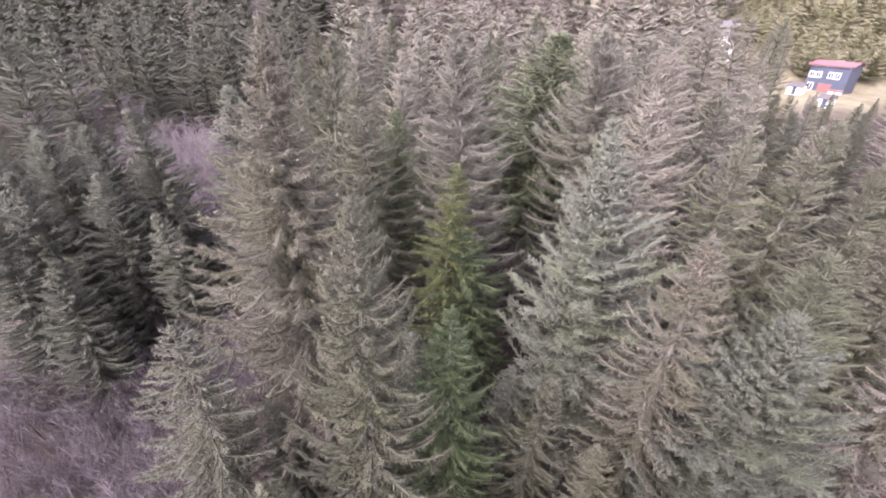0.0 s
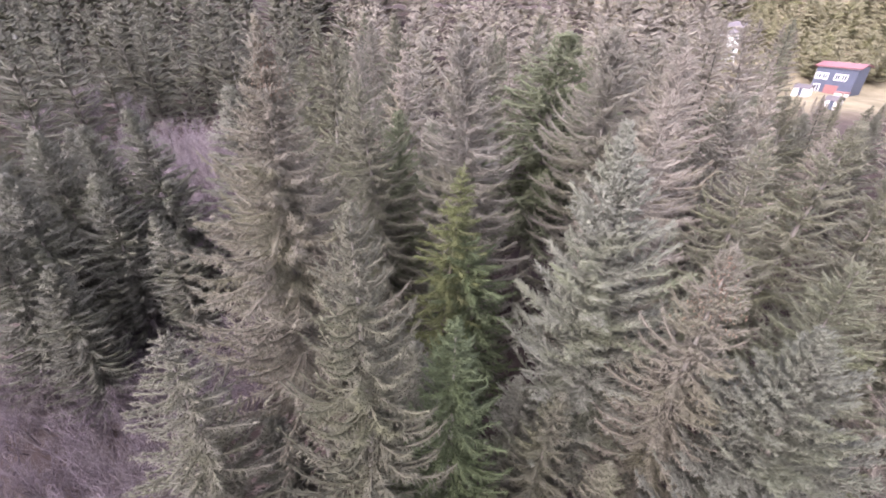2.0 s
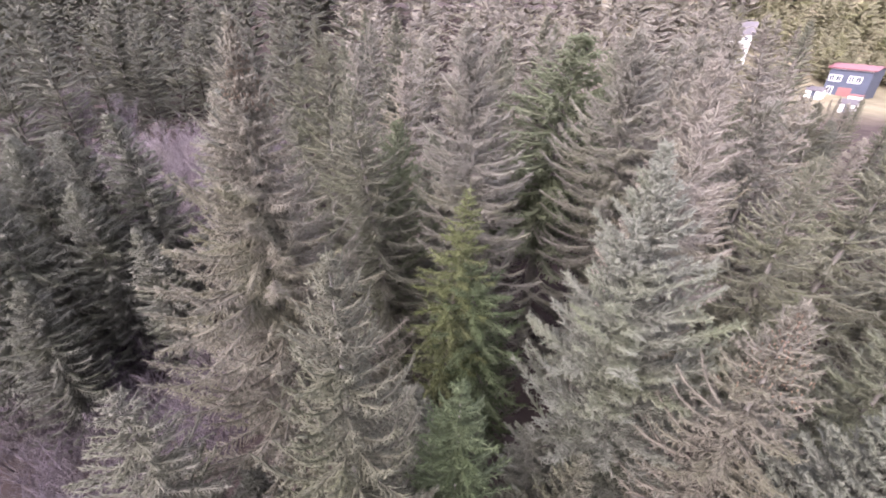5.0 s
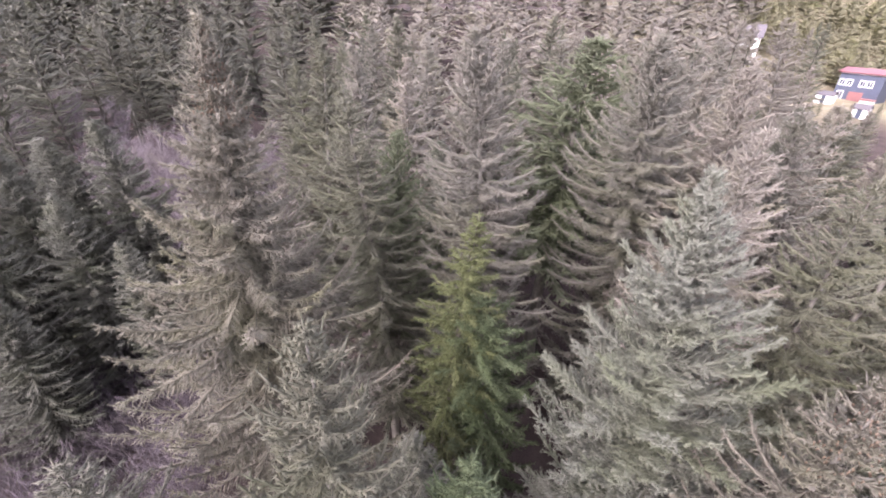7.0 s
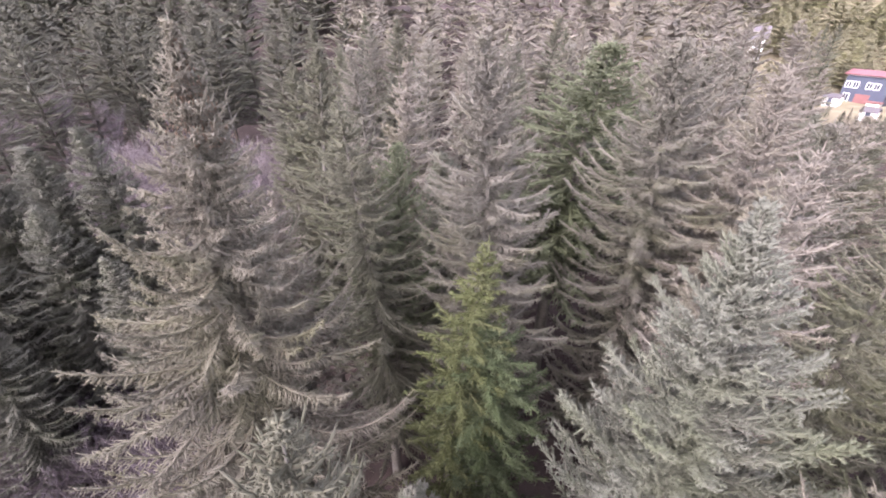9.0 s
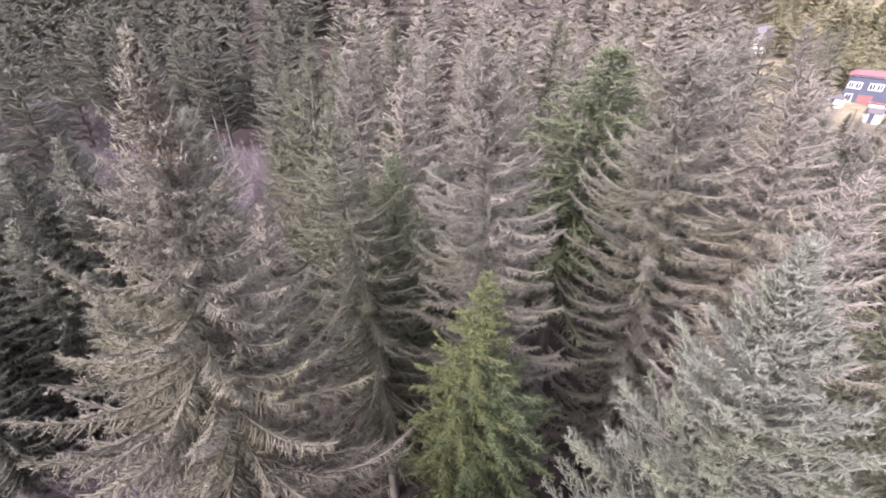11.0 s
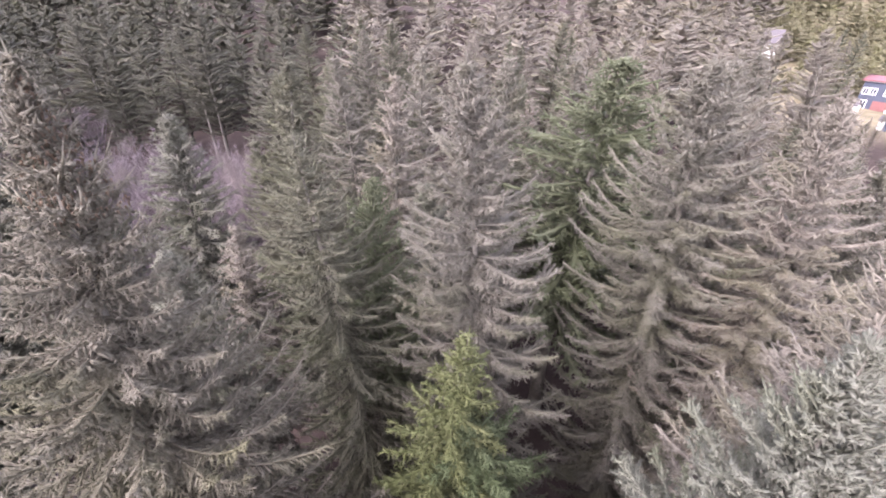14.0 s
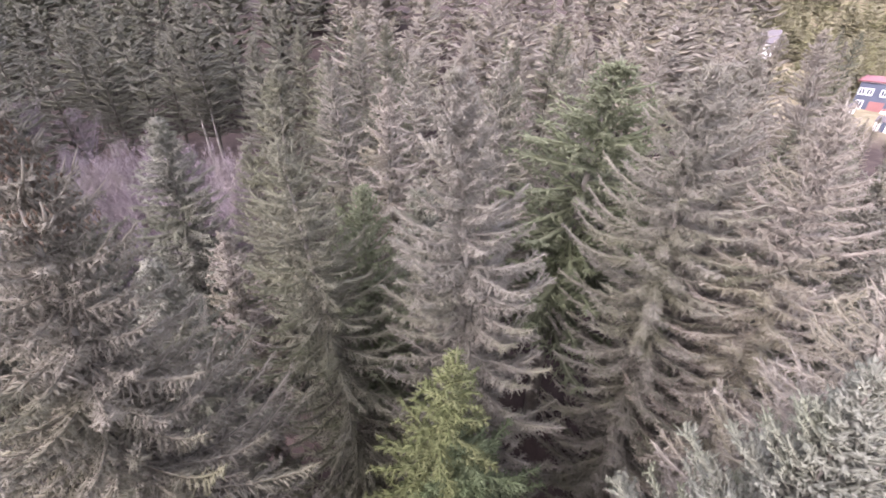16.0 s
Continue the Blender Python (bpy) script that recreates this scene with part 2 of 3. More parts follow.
MIDDLE = dict(sp=0.15, tsp=0.3, tl=0.22, tr=0.03, nb=9, gap=0.9, wild=0.8, tip=0.24, sec=0.15, cap=0.6, a=(0.6, 0.06), b=(0.0, 0.2), hook=3.2, body=0.055, fringe=0.24, droop=0.55, pw=1.0, core=0.1)
FAR = dict(sp=0.25, tsp=9.0, tl=0.36, tr=0.062, nb=9, gap=1.15, wild=0.7, tip=0.3, sec=0.15, cap=0.7, a=(0.65, 0.16), b=(0.0, 0.1), hook=2.6, droop=0.5, body=0.085, fringe=0.32, pw=1.0, core=0.2)


def conifer_parts(seed, height, depth, reach, k, style, foot=0.0, kink=0.03):
    """Trunk, limbs and needle twigs of a conifer with its foot at the origin. depth: how far the green goes down from the tip;
    reach: the longest bough; k: how much it widens by each metre below the tip. foot: bare dead stubs below."""
    rng = np.random.default_rng(seed)
    lean = rng.normal(0, kink, 2)

    def stem(z):
        q = np.asarray(z) / height
        return np.stack([lean[0] * height * q * q + 0.05 * np.sin(q * 9 + seed), lean[1] * height * q * q + 0.05 * np.cos(q * 7 + seed), np.asarray(z)], -1)
    off = stem(height)[:2].copy()
    zs = np.linspace(0, height, 14)
    r0 = 0.013 * height
    pts = stem(zs)
    pts[:, :2] -= off
    trunk = tube(pts, r0 * (1 - zs / height) ** 0.9 + 0.012, 7)
    limbs, bases, axes, radii, fans, cores = [], [], [], [], [], []
    d, turn = 0.12, rng.uniform(0, 6.28)
    wild, hook = style["wild"], style["hook"]
    while d < depth:
        s = min(d / 6.5, 1.0)
        nb = style["nb"] if d > 0.8 else max(3, style["nb"] - 2)
        if d > 11.5:
            nb -= 2
        turn += 1.1
        for j in range(nb):
            az = turn + j * 2 * math.pi / nb + wild * rng.normal(0, 0.24)
            dz = d + wild * rng.uniform(-0.45, 0.45) * style["gap"]
            if dz < 0.05:
                continue
            ln = reach * math.tanh((k * (dz + 0.15) / reach) ** style["pw"]) * (1.02 + wild * rng.uniform(-0.36, 0.12))
            a = style["a"][0] + (style["a"][1] - style["a"][0]) * s + wild * rng.normal(0, 0.11)
            b = style["b"][0] + (style["b"][1] - style["b"][0]) * s + wild * rng.normal(0, 0.09)
            root = stem(height - dz)
            root[:2] -= off
            hx = np.array((math.cos(az), math.sin(az), 0))
            bend = rng.normal(0, 0.08)
            hy = np.array((-math.sin(az), math.cos(az), 0))

            def along(u):
                u = np.asarray(u)[:, None]
                return root + ln * (u * hx + bend * u * u * hy + (a * u + b * u ** hook) * np.array((0, 0, 1.0)))
            u5 = np.linspace(0, 1, 5)
            rr = 0.008 + 0.0045 * ln
            limbs.append(tube(along(u5), rr * (1 - u5 * 0.85), 3))
            ns = max(3, int(ln / style["sp"]))
            u = np.repeat(np.linspace(0.06, 0.98, ns), 2) + rng.uniform(-0.5, 0.5, ns * 2) / ns
            u = np.clip(u, 0.04, 1.0)
            side = np.tile((1.0, -1.0), ns)[:, None]
            p = along(u)
            tang = unit(ln * (hx + 2 * bend * u[:, None] * hy + (a + hook * b * u[:, None] ** (hook - 1)) * np.array((0, 0, 1.0))))
            flat = unit(np.cross(tang, (0, 0, 1.0)))
            phi = np.radians(54 - 24 * u + rng.normal(0, 15, len(u)))[:, None]
            sl = (style["tip"] + style["sec"] * ln * np.clip(1 - u, 0, 1) ** 0.75 * np.minimum(1, 0.65 + u / 0.5)) * rng.uniform(0.6, 1.2, len(u))
            sl = np.minimum(sl, style["cap"])
            sd = unit(tang * np.cos(phi) + side * flat * np.sin(phi) + np.array((0, 0, -1.0)) * (style["droop"] * (1 - 0.5 * u[:, None]) + rng.normal(0, 0.3, (len(u), 1))))
            cores.append(plume(along(np.linspace(0.08, 1.03, max(4, min(8, int(ln / 0.3))))), style["core"] * (0.5 + 0.5 * min(ln / 2.2, 1.2)) * rng.uniform(0.8, 1.2), rng))
            body = style["body"]
            fans.append((p, sd * sl[:, None], body * rng.uniform(0.7, 1.25, len(u))))
            # shoots along the top of the bough, out to its tip
            top = np.linspace(0.12, 0.9, max(3, int(ln / style["sp"] * 0.6)))
            shoot = along(top + 0.3 / max(ln, 0.5)) - along(top)
            fans.append((along(top), shoot + rng.normal(0, 0.05, shoot.shape) + (0, 0, 0.05), np.full(len(top), body)))
            hang = style["fringe"]
            if hang:
                h = rng.uniform(size=len(u)) < 0.75
                v = rng.uniform(0.15, 0.9, h.sum())[:, None]
                drop = np.stack([rng.normal(0, 0.5, len(v)), rng.normal(0, 0.5, len(v)), rng.uniform(-1.1, -0.4, len(v))], -1)
                fans.append((p[h] + sd[h] * sl[h][:, None] * v, drop * (hang * rng.uniform(0.5, 1.3, len(v)))[:, None], np.full(len(v), body * 0.55)))
            if style["tsp"] > 5:
                continue
            cnt = np.maximum(1, (sl / (style["tsp"] * (1.0 if d < 10 else 2.2))).astype(int)) * 2
            w = np.repeat(np.arange(len(u)), cnt)
            first = np.repeat(np.cumsum(cnt) - cnt, cnt)
            v = ((np.arange(len(w)) - first) // 2 + rng.uniform(0.2, 1.0, len(w))) / (cnt[w] / 2)
            v = np.clip(v, 0, 1)
            tp = p[w] + sd[w] * (sl[w] * v)[:, None]
            sgn = np.where(np.arange(len(w)) % 2, 1.0, -1.0)[:, None]
            perp = unit(np.cross(sd[w], (0, 0, 1.0)))
            ang = rng.uniform(0.55, 1.0, (len(w), 1))
            td = unit(sd[w] * np.cos(ang) + sgn * perp * np.sin(ang) + np.array((0, 0, 1.0)) * rng.normal(style["lift"], style["brush"], (len(w), 1)))
            tl = style["tl"] * rng.uniform(0.6, 1.3, len(w)) * (1.05 - 0.4 * v)
            bases.append(tp)
            axes.append(td * tl[:, None])
            radii.append(np.full(len(w), style["tr"]) * rng.uniform(0.7, 1.2, len(w)))
        d += style["gap"] * (0.55 + 0.11 * min(d, 5))
    # the leader
    top = np.array((0, 0, height))
    bases.append(np.stack([top - (0, 0, 0.5), top - (0, 0, 0.12)]))
    axes.append(np.array(((0, 0, 0.55), (0, 0, 0.4))))
    radii.append(np.array((0.04, 0.03)))
    if foot:
        for _ in range(int(foot * 3)):
            z = rng.uniform(height - depth - foot, height - depth)
            az = rng.uniform(0, 6.28)
            root = stem(z)
            root[:2] -= off
            l = rng.uniform(0.4, 1.6)
            e = root + l * np.array((math.cos(az), math.sin(az), rng.uniform(-0.5, 0.1)))
            limbs.append(tube(np.linspace(root, e, 3), (0.03, 0.02, 0.008), 3))
    crown = spikes(np.concatenate(bases), np.concatenate(axes), np.concatenate(radii), rng)
    crown = joined([crown, joined(cores), blades(*(np.concatenate(x) for x in zip(*fans)), 0.45)])
    return trunk, joined(limbs), crown


def part(name, me, parent, label=""):
    ob = new(name, me)
    ob.parent = parent
    if label:
        tagged(ob, label)
    return ob


def conifer(name, x, y, height, depth, reach, k, style, mat, seed, label, category="conifer", group="", bark=None, foot=0.0, cones=0, turn=0.0, kink=0.03, sink=0.25):
    """A conifer standing on the ground at x, y: trunk, boughs, needles, and cones at the top where it bears them."""
    tree = tagged(new(name), label, category, group)
    trunk, limbs, crown = conifer_parts(seed, height, depth, reach, k, style, foot, kink)
    bark = bark or BARK
    part("trunk", mesh_of("trunk", *trunk, bark), tree)
    tagged(part("limbwood", mesh_of("limbwood", *limbs, DARK_BARK), tree), kind="stuff")
    part("crown", mesh_of("crown", *crown, mat), tree)
    if cones:
        rng = np.random.default_rng(seed + 5)
        d = rng.uniform(0.3, 3.2, cones)
        r = reach * np.tanh((k * d / reach) ** style["pw"]) * rng.uniform(0.25, 0.95, cones)
        az = rng.uniform(0, 6.28, cones)
        b = np.stack([r * np.cos(az), r * np.sin(az), height - d + 0.3 * r], -1)
        ax = np.stack([rng.normal(0, 0.03, cones), rng.normal(0, 0.03, cones), rng.uniform(-0.17, -0.1, cones)], -1)
        tagged(part("cone_crop", mesh_of("cone_crop", *spikes(b, ax, np.full(cones, 0.03), rng), CONES), tree, "red-brown hanging cone crop"), kind="stuff")
    tree.matrix_world = pose(x, y, float(ground_z(x, y)) - sink, 0, 0, turn)
    return tree


def standing(name, x, y, tip, *a, **kw):
    """A conifer given by the height of its tip above the datum."""
    return conifer(name, x, y, tip - float(ground_z(x, y)) + 0.25, *a, **kw)


# the trees that stand close to the flight
NEAR = "spruces close to the flight"
standing("spruce_tree", -7.27, 19.3, 21.7, 20, 5.6, 0.5, FINE, UMBER, 11, "tall grey-green spruce with brown cones in its top", group=NEAR, cones=520)
standing("spruce_tree", -2.8, 11.5, 17.3, 21, 3.1, 0.43, dict(SPRUCE, tsp=0.09, b=(0.05, 0.55)), OLIVE, 12, "grey-olive spruce with long upturned lower boughs", group=NEAR)
standing("spruce_tree", 0.75, 19.3, 15.7, 20.5, 2.25, 0.44, LAYERED, LIME, 13, "bright yellow-green young spruce standing in a gap", group=NEAR, bark=DARK_BARK)
standing("spruce_tree", 0.2, 11.9, 13.0, 15, 2.7, 0.45, SPRUCE, DEEP, 14, "low green young spruce beside a taller one", group=NEAR)
# added tree, standing in for the dark lower boughs of the LIME spruce
standing("spruce_tree", 0.85, 19.75, 12.2, 16, 2.7, 0.85, LAYERED, DEEP, 26, "deep green young spruce at a yellow-green one's foot", group=NEAR, bark=DARK_BARK)
standing("spruce_tree", 0.62, 23.7, 21.2, 24, 3.7, 0.49, SWEEP, GREY, 15, "tall grey spruce with sweeping drooping boughs", group=NEAR)
standing("fir_tree", 6.35, 16.3, 18.2, 19, 4.0, 0.47, FIR, SILVER, 16, "pale silver-grey fir with bushy upswept boughs", "conifer", NEAR)
standing("spruce_tree", 8.7, 18.2, 19.0, 18, 2.7, 0.44, SPRUCE, BROWN, 17, "brown-grey spruce crowding a pale fir", group=NEAR)
standing("spruce_tree", 8.5, 11.95, 15.7, 16, 2.9, 0.46, SPRUCE, UMBER, 18, "grey-brown spruce with a thin reddish cone-laden top", group=NEAR, cones=150)
standing("fir_tree", 10.6, 10.2, 13.8, 15, 3.4, 0.58, FIR, SILVER, 19, "dense silvery fir with upright shoots", "conifer", NEAR)
standing("spruce_tree", 9.7, 28.3, 20.8, 25, 4.6, 0.72, dict(SWEEP, tip=0.22, body=0.045), ASH, 20, "broad ash-grey spruce with boughs curving up at their tips", group=NEAR)
standing("spruce_tree", 12.9, 26.0, 20.0, 23, 3.8, 0.46, SWEEP, BROWN, 21, "pinkish-brown spruce with long sweeping boughs", group=NEAR)
standing("spruce_tree", -4.9, 25.2, 18.8, 22, 4.0, 0.5, SPRUCE, OLIVE, 22, "dark olive spruce standing behind a taller one", group=NEAR)
standing("spruce_tree", 14.0, 19.4, 17.0, 17, 3.0, 0.48, SPRUCE, OLIVE, 23, "olive-grey spruce in a dense stand", group=NEAR)
standing("spruce_tree", 15.0, 14.0, 13.8, 16, 3.8, 0.6, SPRUCE, MOSS, 24, "green-tinged spruce on the edge of the stand", group=NEAR)

standing("spruce_tree", -10.2, 12.5, 11.9, 16, 3.1, 0.6, YOUNG, DARK, 25, "dark olive spruce edging the bare thicket", group=NEAR)

# middle distance: shapes shared by repeated trees
MID = {}


def middle_tree(kind, x, y, tip, turn, wide=1.0):
    """Set a middle-distance tree with its tip at that height, copying the shape built first for its kind."""
    name, height, depth, reach, k, style, mat, label, bark, foot = KINDS[kind]
    base = float(ground_z(x, y)) - 0.3
    scale = (tip - base) / height
    m = pose(x, y, base, 0, 0, turn)
    key = kind, int(abs(x * 7.3 + y * 3.1)) % (4 if kind.startswith("far") else 2)
    if key not in MID:
        ob = MID[key] = conifer(name, x, y, height, depth, reach, k, style, mat, 100 + len(MID), label, group="woodland conifers", bark=bark, foot=foot)
    else:
        ob = copy_thing(MID[key], m)
    ob.matrix_world = m @ Matrix.Diagonal((scale * wide, scale * wide, scale, 1))
    return ob


MS, MW, FS = dict(SPRUCE, **MIDDLE), dict(SWEEP, **MIDDLE), dict(SPRUCE, **FAR)
KINDS = {
    "olive": ("spruce_tree", 22, 17, 4.3, 0.38, MS, OLIVE, "olive-grey spruce in dense woodland", None, 0),
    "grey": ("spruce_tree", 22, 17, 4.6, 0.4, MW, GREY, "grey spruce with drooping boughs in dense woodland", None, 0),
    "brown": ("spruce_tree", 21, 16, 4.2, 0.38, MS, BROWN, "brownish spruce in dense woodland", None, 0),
    "dark": ("spruce_tree", 18, 16, 3.8, 0.44, dict(MS, nb=11, gap=0.7, a=(0.6, 0.1), b=(0.0, 0.14), droop=0.7, fringe=0.3), DUSK, "dark green spruce beside a bare thicket", None, 0),
    "leaf": ("spruce_tree", 20, 12, 3.6, 0.52, dict(MS, droop=0.9, sp=0.16, tsp=0.2, tl=0.24, tr=0.03, body=0.045, fringe=0.4, gap=0.75), LEAF, "fresh green feathery conifer among grey spruces", None, 0),
    "far_olive": ("spruce_tree", 20, 16, 5.0, 0.36, FS, OLIVE, "distant olive spruce in dense woodland", DARK_BARK, 0),
    # BROWN, paler than the other far needles, stands in for distance haze
    "far_hazed": ("spruce_tree", 20, 16, 5.0, 0.35, FS, BROWN, "distant spruce in dense woodland, its needles paled for haze", DARK_BARK, 0),
    "far_dark": ("spruce_tree", 20, 16, 5.4, 0.4, FS, DARK, "distant dark green spruce in dense woodland", DARK_BARK, 0),
    "pole": ("pine_tree", 20, 12.5, 5.0, 0.42, FS, DARK, "dark conifer with a pale bare lower trunk", PALE_BARK, 5),
}
PLACED = [(-7.3, 19.3), (-2.8, 11.5), (0.75, 19.3), (0.2, 11.9), (0.55, 24.3), (6.1, 16.4), (8.7, 18.2), (8.95, 12.2), (10.6, 10.2), (9.3, 28.5), (12.9, 26), (-4.9, 25.2), (14, 19.4), (15, 14), (-10.2, 12.5), (84.5, 95.5), (83, 93.5), (91, 113)]
for kind, x, y, tip, wide in (
        ("leaf", 8.6, 34.0, 20.3, 1.6), ("grey", -8.55, 46.0, 19.1, 1.0), ("olive", -7.7, 34.0, 20.1, 0.9), ("olive", -16.3, 54.4, 16.9, 1.0),
        ("grey", -9.8, 65.8, 20.0, 1.0), ("dark", -19.4, 41.3, 15.7, 1.15), ("olive", 4.4, 44.0, 19.6, 1.0), ("dark", -33.4, 36.0, 13.0, 1.0),
        ("dark", -30.8, 37.5, 13.0, 1.1), ("dark", -26.8, 38.0, 14.4, 1.0), ("dark", -23.9, 32.5, 7.0, 0.9), ("brown", -3.3, 40.0, 18.6, 1.0),
        ("grey", 7.8, 40.0, 20.0, 1.0), ("olive", -6.0, 60.0, 21.0, 1.0), ("grey", -2.1, 50.0, 19.4, 1.0), ("olive", 20.4, 22.0, 16.9, 1.0),
        ("grey", 17.5, 28.0, 17.5, 1.1), ("brown", 22.0, 31.0, 17.0, 1.1), ("dark", -37.5, 40.0, 12.0, 1.0),
        ("olive", 19.5, 17.5, 13.0, 1.0), ("leaf", -2.9, 27.9, 16.3, 0.8), ("dark", -0.9, 31.0, 15.0, 1.0), ("dark", -29.0, 27.5, 5.5, 1.1), ("dark", -33.5, 29.0, 8.0, 1.1), ("olive", 4.6, 12.8, 8.5, 0.9), ("dark", 3.4, 15.5, 6.5, 0.9), ("olive", 6.0, 10.8, 7.0, 0.9), ("olive", -6.5, 9.0, 7.5, 1.0), ("dark", -1.6, 15.8, 8.5, 0.9), ("brown", 4.0, 7.5, 6.5, 1.0), ("olive", 12.5, 6.5, 9.0, 1.0), ("dark", -8.5, 14.5, 5.0, 1.0), ("grey", 3.4, 35.6, 20.1, 1.0), ("olive", 27.0, 25.0, 13.5, 1.0),
        ("dark", -11.5, 26.5, 13.5, 1.0), ("dark", -37.0, 34.0, 12.5, 1.1), ("dark", -33.0, 31.5, 11.0, 1.0), ("dark", -42.0, 38.0, 13.0, 1.1), ("olive", -45.0, 43.0, 12.5, 1.1), ("dark", -28.5, 34.0, 10.0, 1.0), ("dark", -38.5, 45.0, 11.0, 1.0), ("olive", 25.0, 19.0, 11.5, 1.1), ("brown", 22.5, 14.0, 10.0, 1.1), ("brown", 34.0, 55.0, 21.0, 1.2), ("grey", 22.2, 45.0, 19.7, 1.1), ("grey", 17.6, 40.0, 19.9, 1.1), ("olive", 28.0, 37.0, 15.5, 1.1), ("brown", 36.0, 40.0, 12.0, 1.1), ("brown", 15.5, 33.5, 18.6, 1.0), ("olive", -11.5, 55.8, 18.0, 1.0), ("far_dark", -20.9, 63.7, 19.4, 1.0), ("far_dark", -47.5, 76.5, 21.0, 1.0), ("far_dark", -34.0, 76.5, 21.3, 1.0), ("far_hazed", -6.7, 66.4, 20.9, 1.0),
        ("far_hazed", 45.9, 70.0, 20.2, 1.0), ("pole", -49.0, 73.0, 19.5, 0.8), ("pole", -50.6, 74.6, 20.4, 0.9), ("pole", -35.5, 73.0, 19.8, 0.8), ("pole", -33.0, 72.5, 18.8, 0.8), ("pole", -54.0, 71.0, 18.5, 0.8)):
    middle_tree(kind, x, y, tip, (x * 37 + y * 91) % 360, wide)
    PLACED.append((x, y))


def in_clearing(x, y):
    """The thicket that runs up the left side between the stands."""
    lo, hi = (-60, -15) if y < 34 else (-44, -13 - (y - 34) * 0.25)
    return lo < x < hi and y < 66 and not (y > 62 and x < -40)


def house_view(x, y):
    """The open strip below the houses, where only low trees grow."""
    return 0.56 < math.atan2(x, y - 4) < 0.625 or 0.66 < math.atan2(x, y - 4) < 0.83


rng = np.random.default_rng(8)
for gy in np.arange(16, 112, 7.0):
    for gx in np.arange(-110, 135, 7.0):
        x, y = gx + rng.uniform(-1.9, 1.9), gy + rng.uniform(-1.9, 1.9)
        if x < -1.12 * y - 6 or x > 1.35 * y + 10 or (y < 27 and x < 14) or (y > 84 and x < 0.55 * y) or (x > 84 and y > 100) or in_clearing(x, y) or min(math.hypot(x - a, y - b) for a, b in PLACED) < 3.6:
            continue
        tall = ground_z(x, y) + rng.uniform(17, 23)
        tip = min(tall, 20.6 + rng.uniform(-3.6, 0.6))
        if y < 50:
            tip = min(tip, 20.0 + rng.uniform(-3, -0.5))
        if house_view(x, y):
            tip = min(tip, 22 - math.hypot(x, y) * 0.125 - rng.uniform(0.0, 3.0))
        if x < -30 and y > 60:
            if rng.uniform() < 0.2:
                continue
            kind = "pole" if y < 76 and rng.uniform() < 0.1 else "far_dark"
        elif y < 47:
            kind = rng.choice(["olive", "grey", "brown", "dark"])
        else:
            # paler kinds to the right: haze put into the needle colour
            kind = rng.choice(["far_olive", "far_hazed", "far_hazed"] if x > -0.1 * y else ["far_olive", "far_dark", "far_dark"])
        middle_tree(str(kind), x, y, float(tip), float(rng.uniform(0, 360)), float(rng.uniform(0.85, 1.1)))
        PLACED.append((x, y))


# unseen trees added under and behind the flight, to keep light off the floor
for gy in np.arange(-30, 7, 7.2):
    for gx in np.arange(-30, 34, 7.2):
        x, y = gx + rng.uniform(-1.5, 1.5), gy + rng.uniform(-1.5, 1.5)
        if in_clearing(x, y):
            continue
        tip = rng.uniform(7, 10.5) if y > -8 else rng.uniform(14, 20)
        middle_tree(str(rng.choice(["far_olive", "far_hazed", "far_dark"])), x, y, float(tip), float(rng.uniform(0, 360)), 1.1)


# the far woods, one mass of simple conifers up the hill
def far_woods(name, label, count, region, sizes, mat, seed, keep, full=False):
    rng = np.random.default_rng(seed)
    style = dict(FS, sp=0.6, gap=1.5, nb=7, body=0.14, fringe=0.0, core=0.3)
    if full:
        style = dict(style, gap=1.7, nb=8, a=(0.7, 0.1), core=0.42)
    shapes = [conifer_parts(seed + i, 14, 12.5, 4.4 if full else 3.0, 0.75 if full else 0.5, style)[2] for i in range(3)]
    pieces = []
    while len(pieces) < count:
        x, y = rng.uniform(*region[0]), rng.uniform(*region[1])
        if abs(x) > 1.15 * y + 10 or not keep(x, y):
            continue
        v, f = shapes[len(pieces) % 3]
        h = rng.uniform(*sizes) / 14
        a = rng.uniform(0, 6.28)
        w = h * rng.uniform(1.0, 1.6)
        rot = np.array(((math.cos(a) * w, -math.sin(a) * w, 0), (math.sin(a) * w, math.cos(a) * w, 0), (0, 0, h)))
        pieces.append((v @ rot.T + (x, y, float(ground_z(x, y)) - 0.4), f))
    ob = new(name, mesh_of(name, *joined(pieces), mat))
    return tagged(ob, label, "woodland", kind="stuff")


# this side takes the paler BROWN, painting haze over the far trees
far_woods("far_woods", "distant dense spruce woodland rising behind the stand, haze in its colour", 190, ((-40, 110), (84, 190)), (15, 21), BROWN, 40, lambda x, y: -0.2 * y < x < y * 0.6)
far_woods("far_woods", "distant dark spruce woodland beyond the clearing", 210, ((-230, -15), (84, 190)), (16, 22), DARK, 41, lambda x, y: x < -0.2 * y)
far_woods("hill_woods", "pale yellow-green scrubby conifers on the far hillside", 620, ((60, 215), (120, 205)), (6, 10), HILL, 50, lambda x, y: x > y * 0.52 and not (90 < x < 108 and 103 < y < 123) and not (74 < x < 92 and 126 < y < 146) and (y > 122 or x > 114), True)
far_woods("ridge_woods", "faint far conifer woodland on the rising ridge", 170, ((-420, 420), (190, 400)), (16, 24), OLIVE, 60, lambda x, y: True)


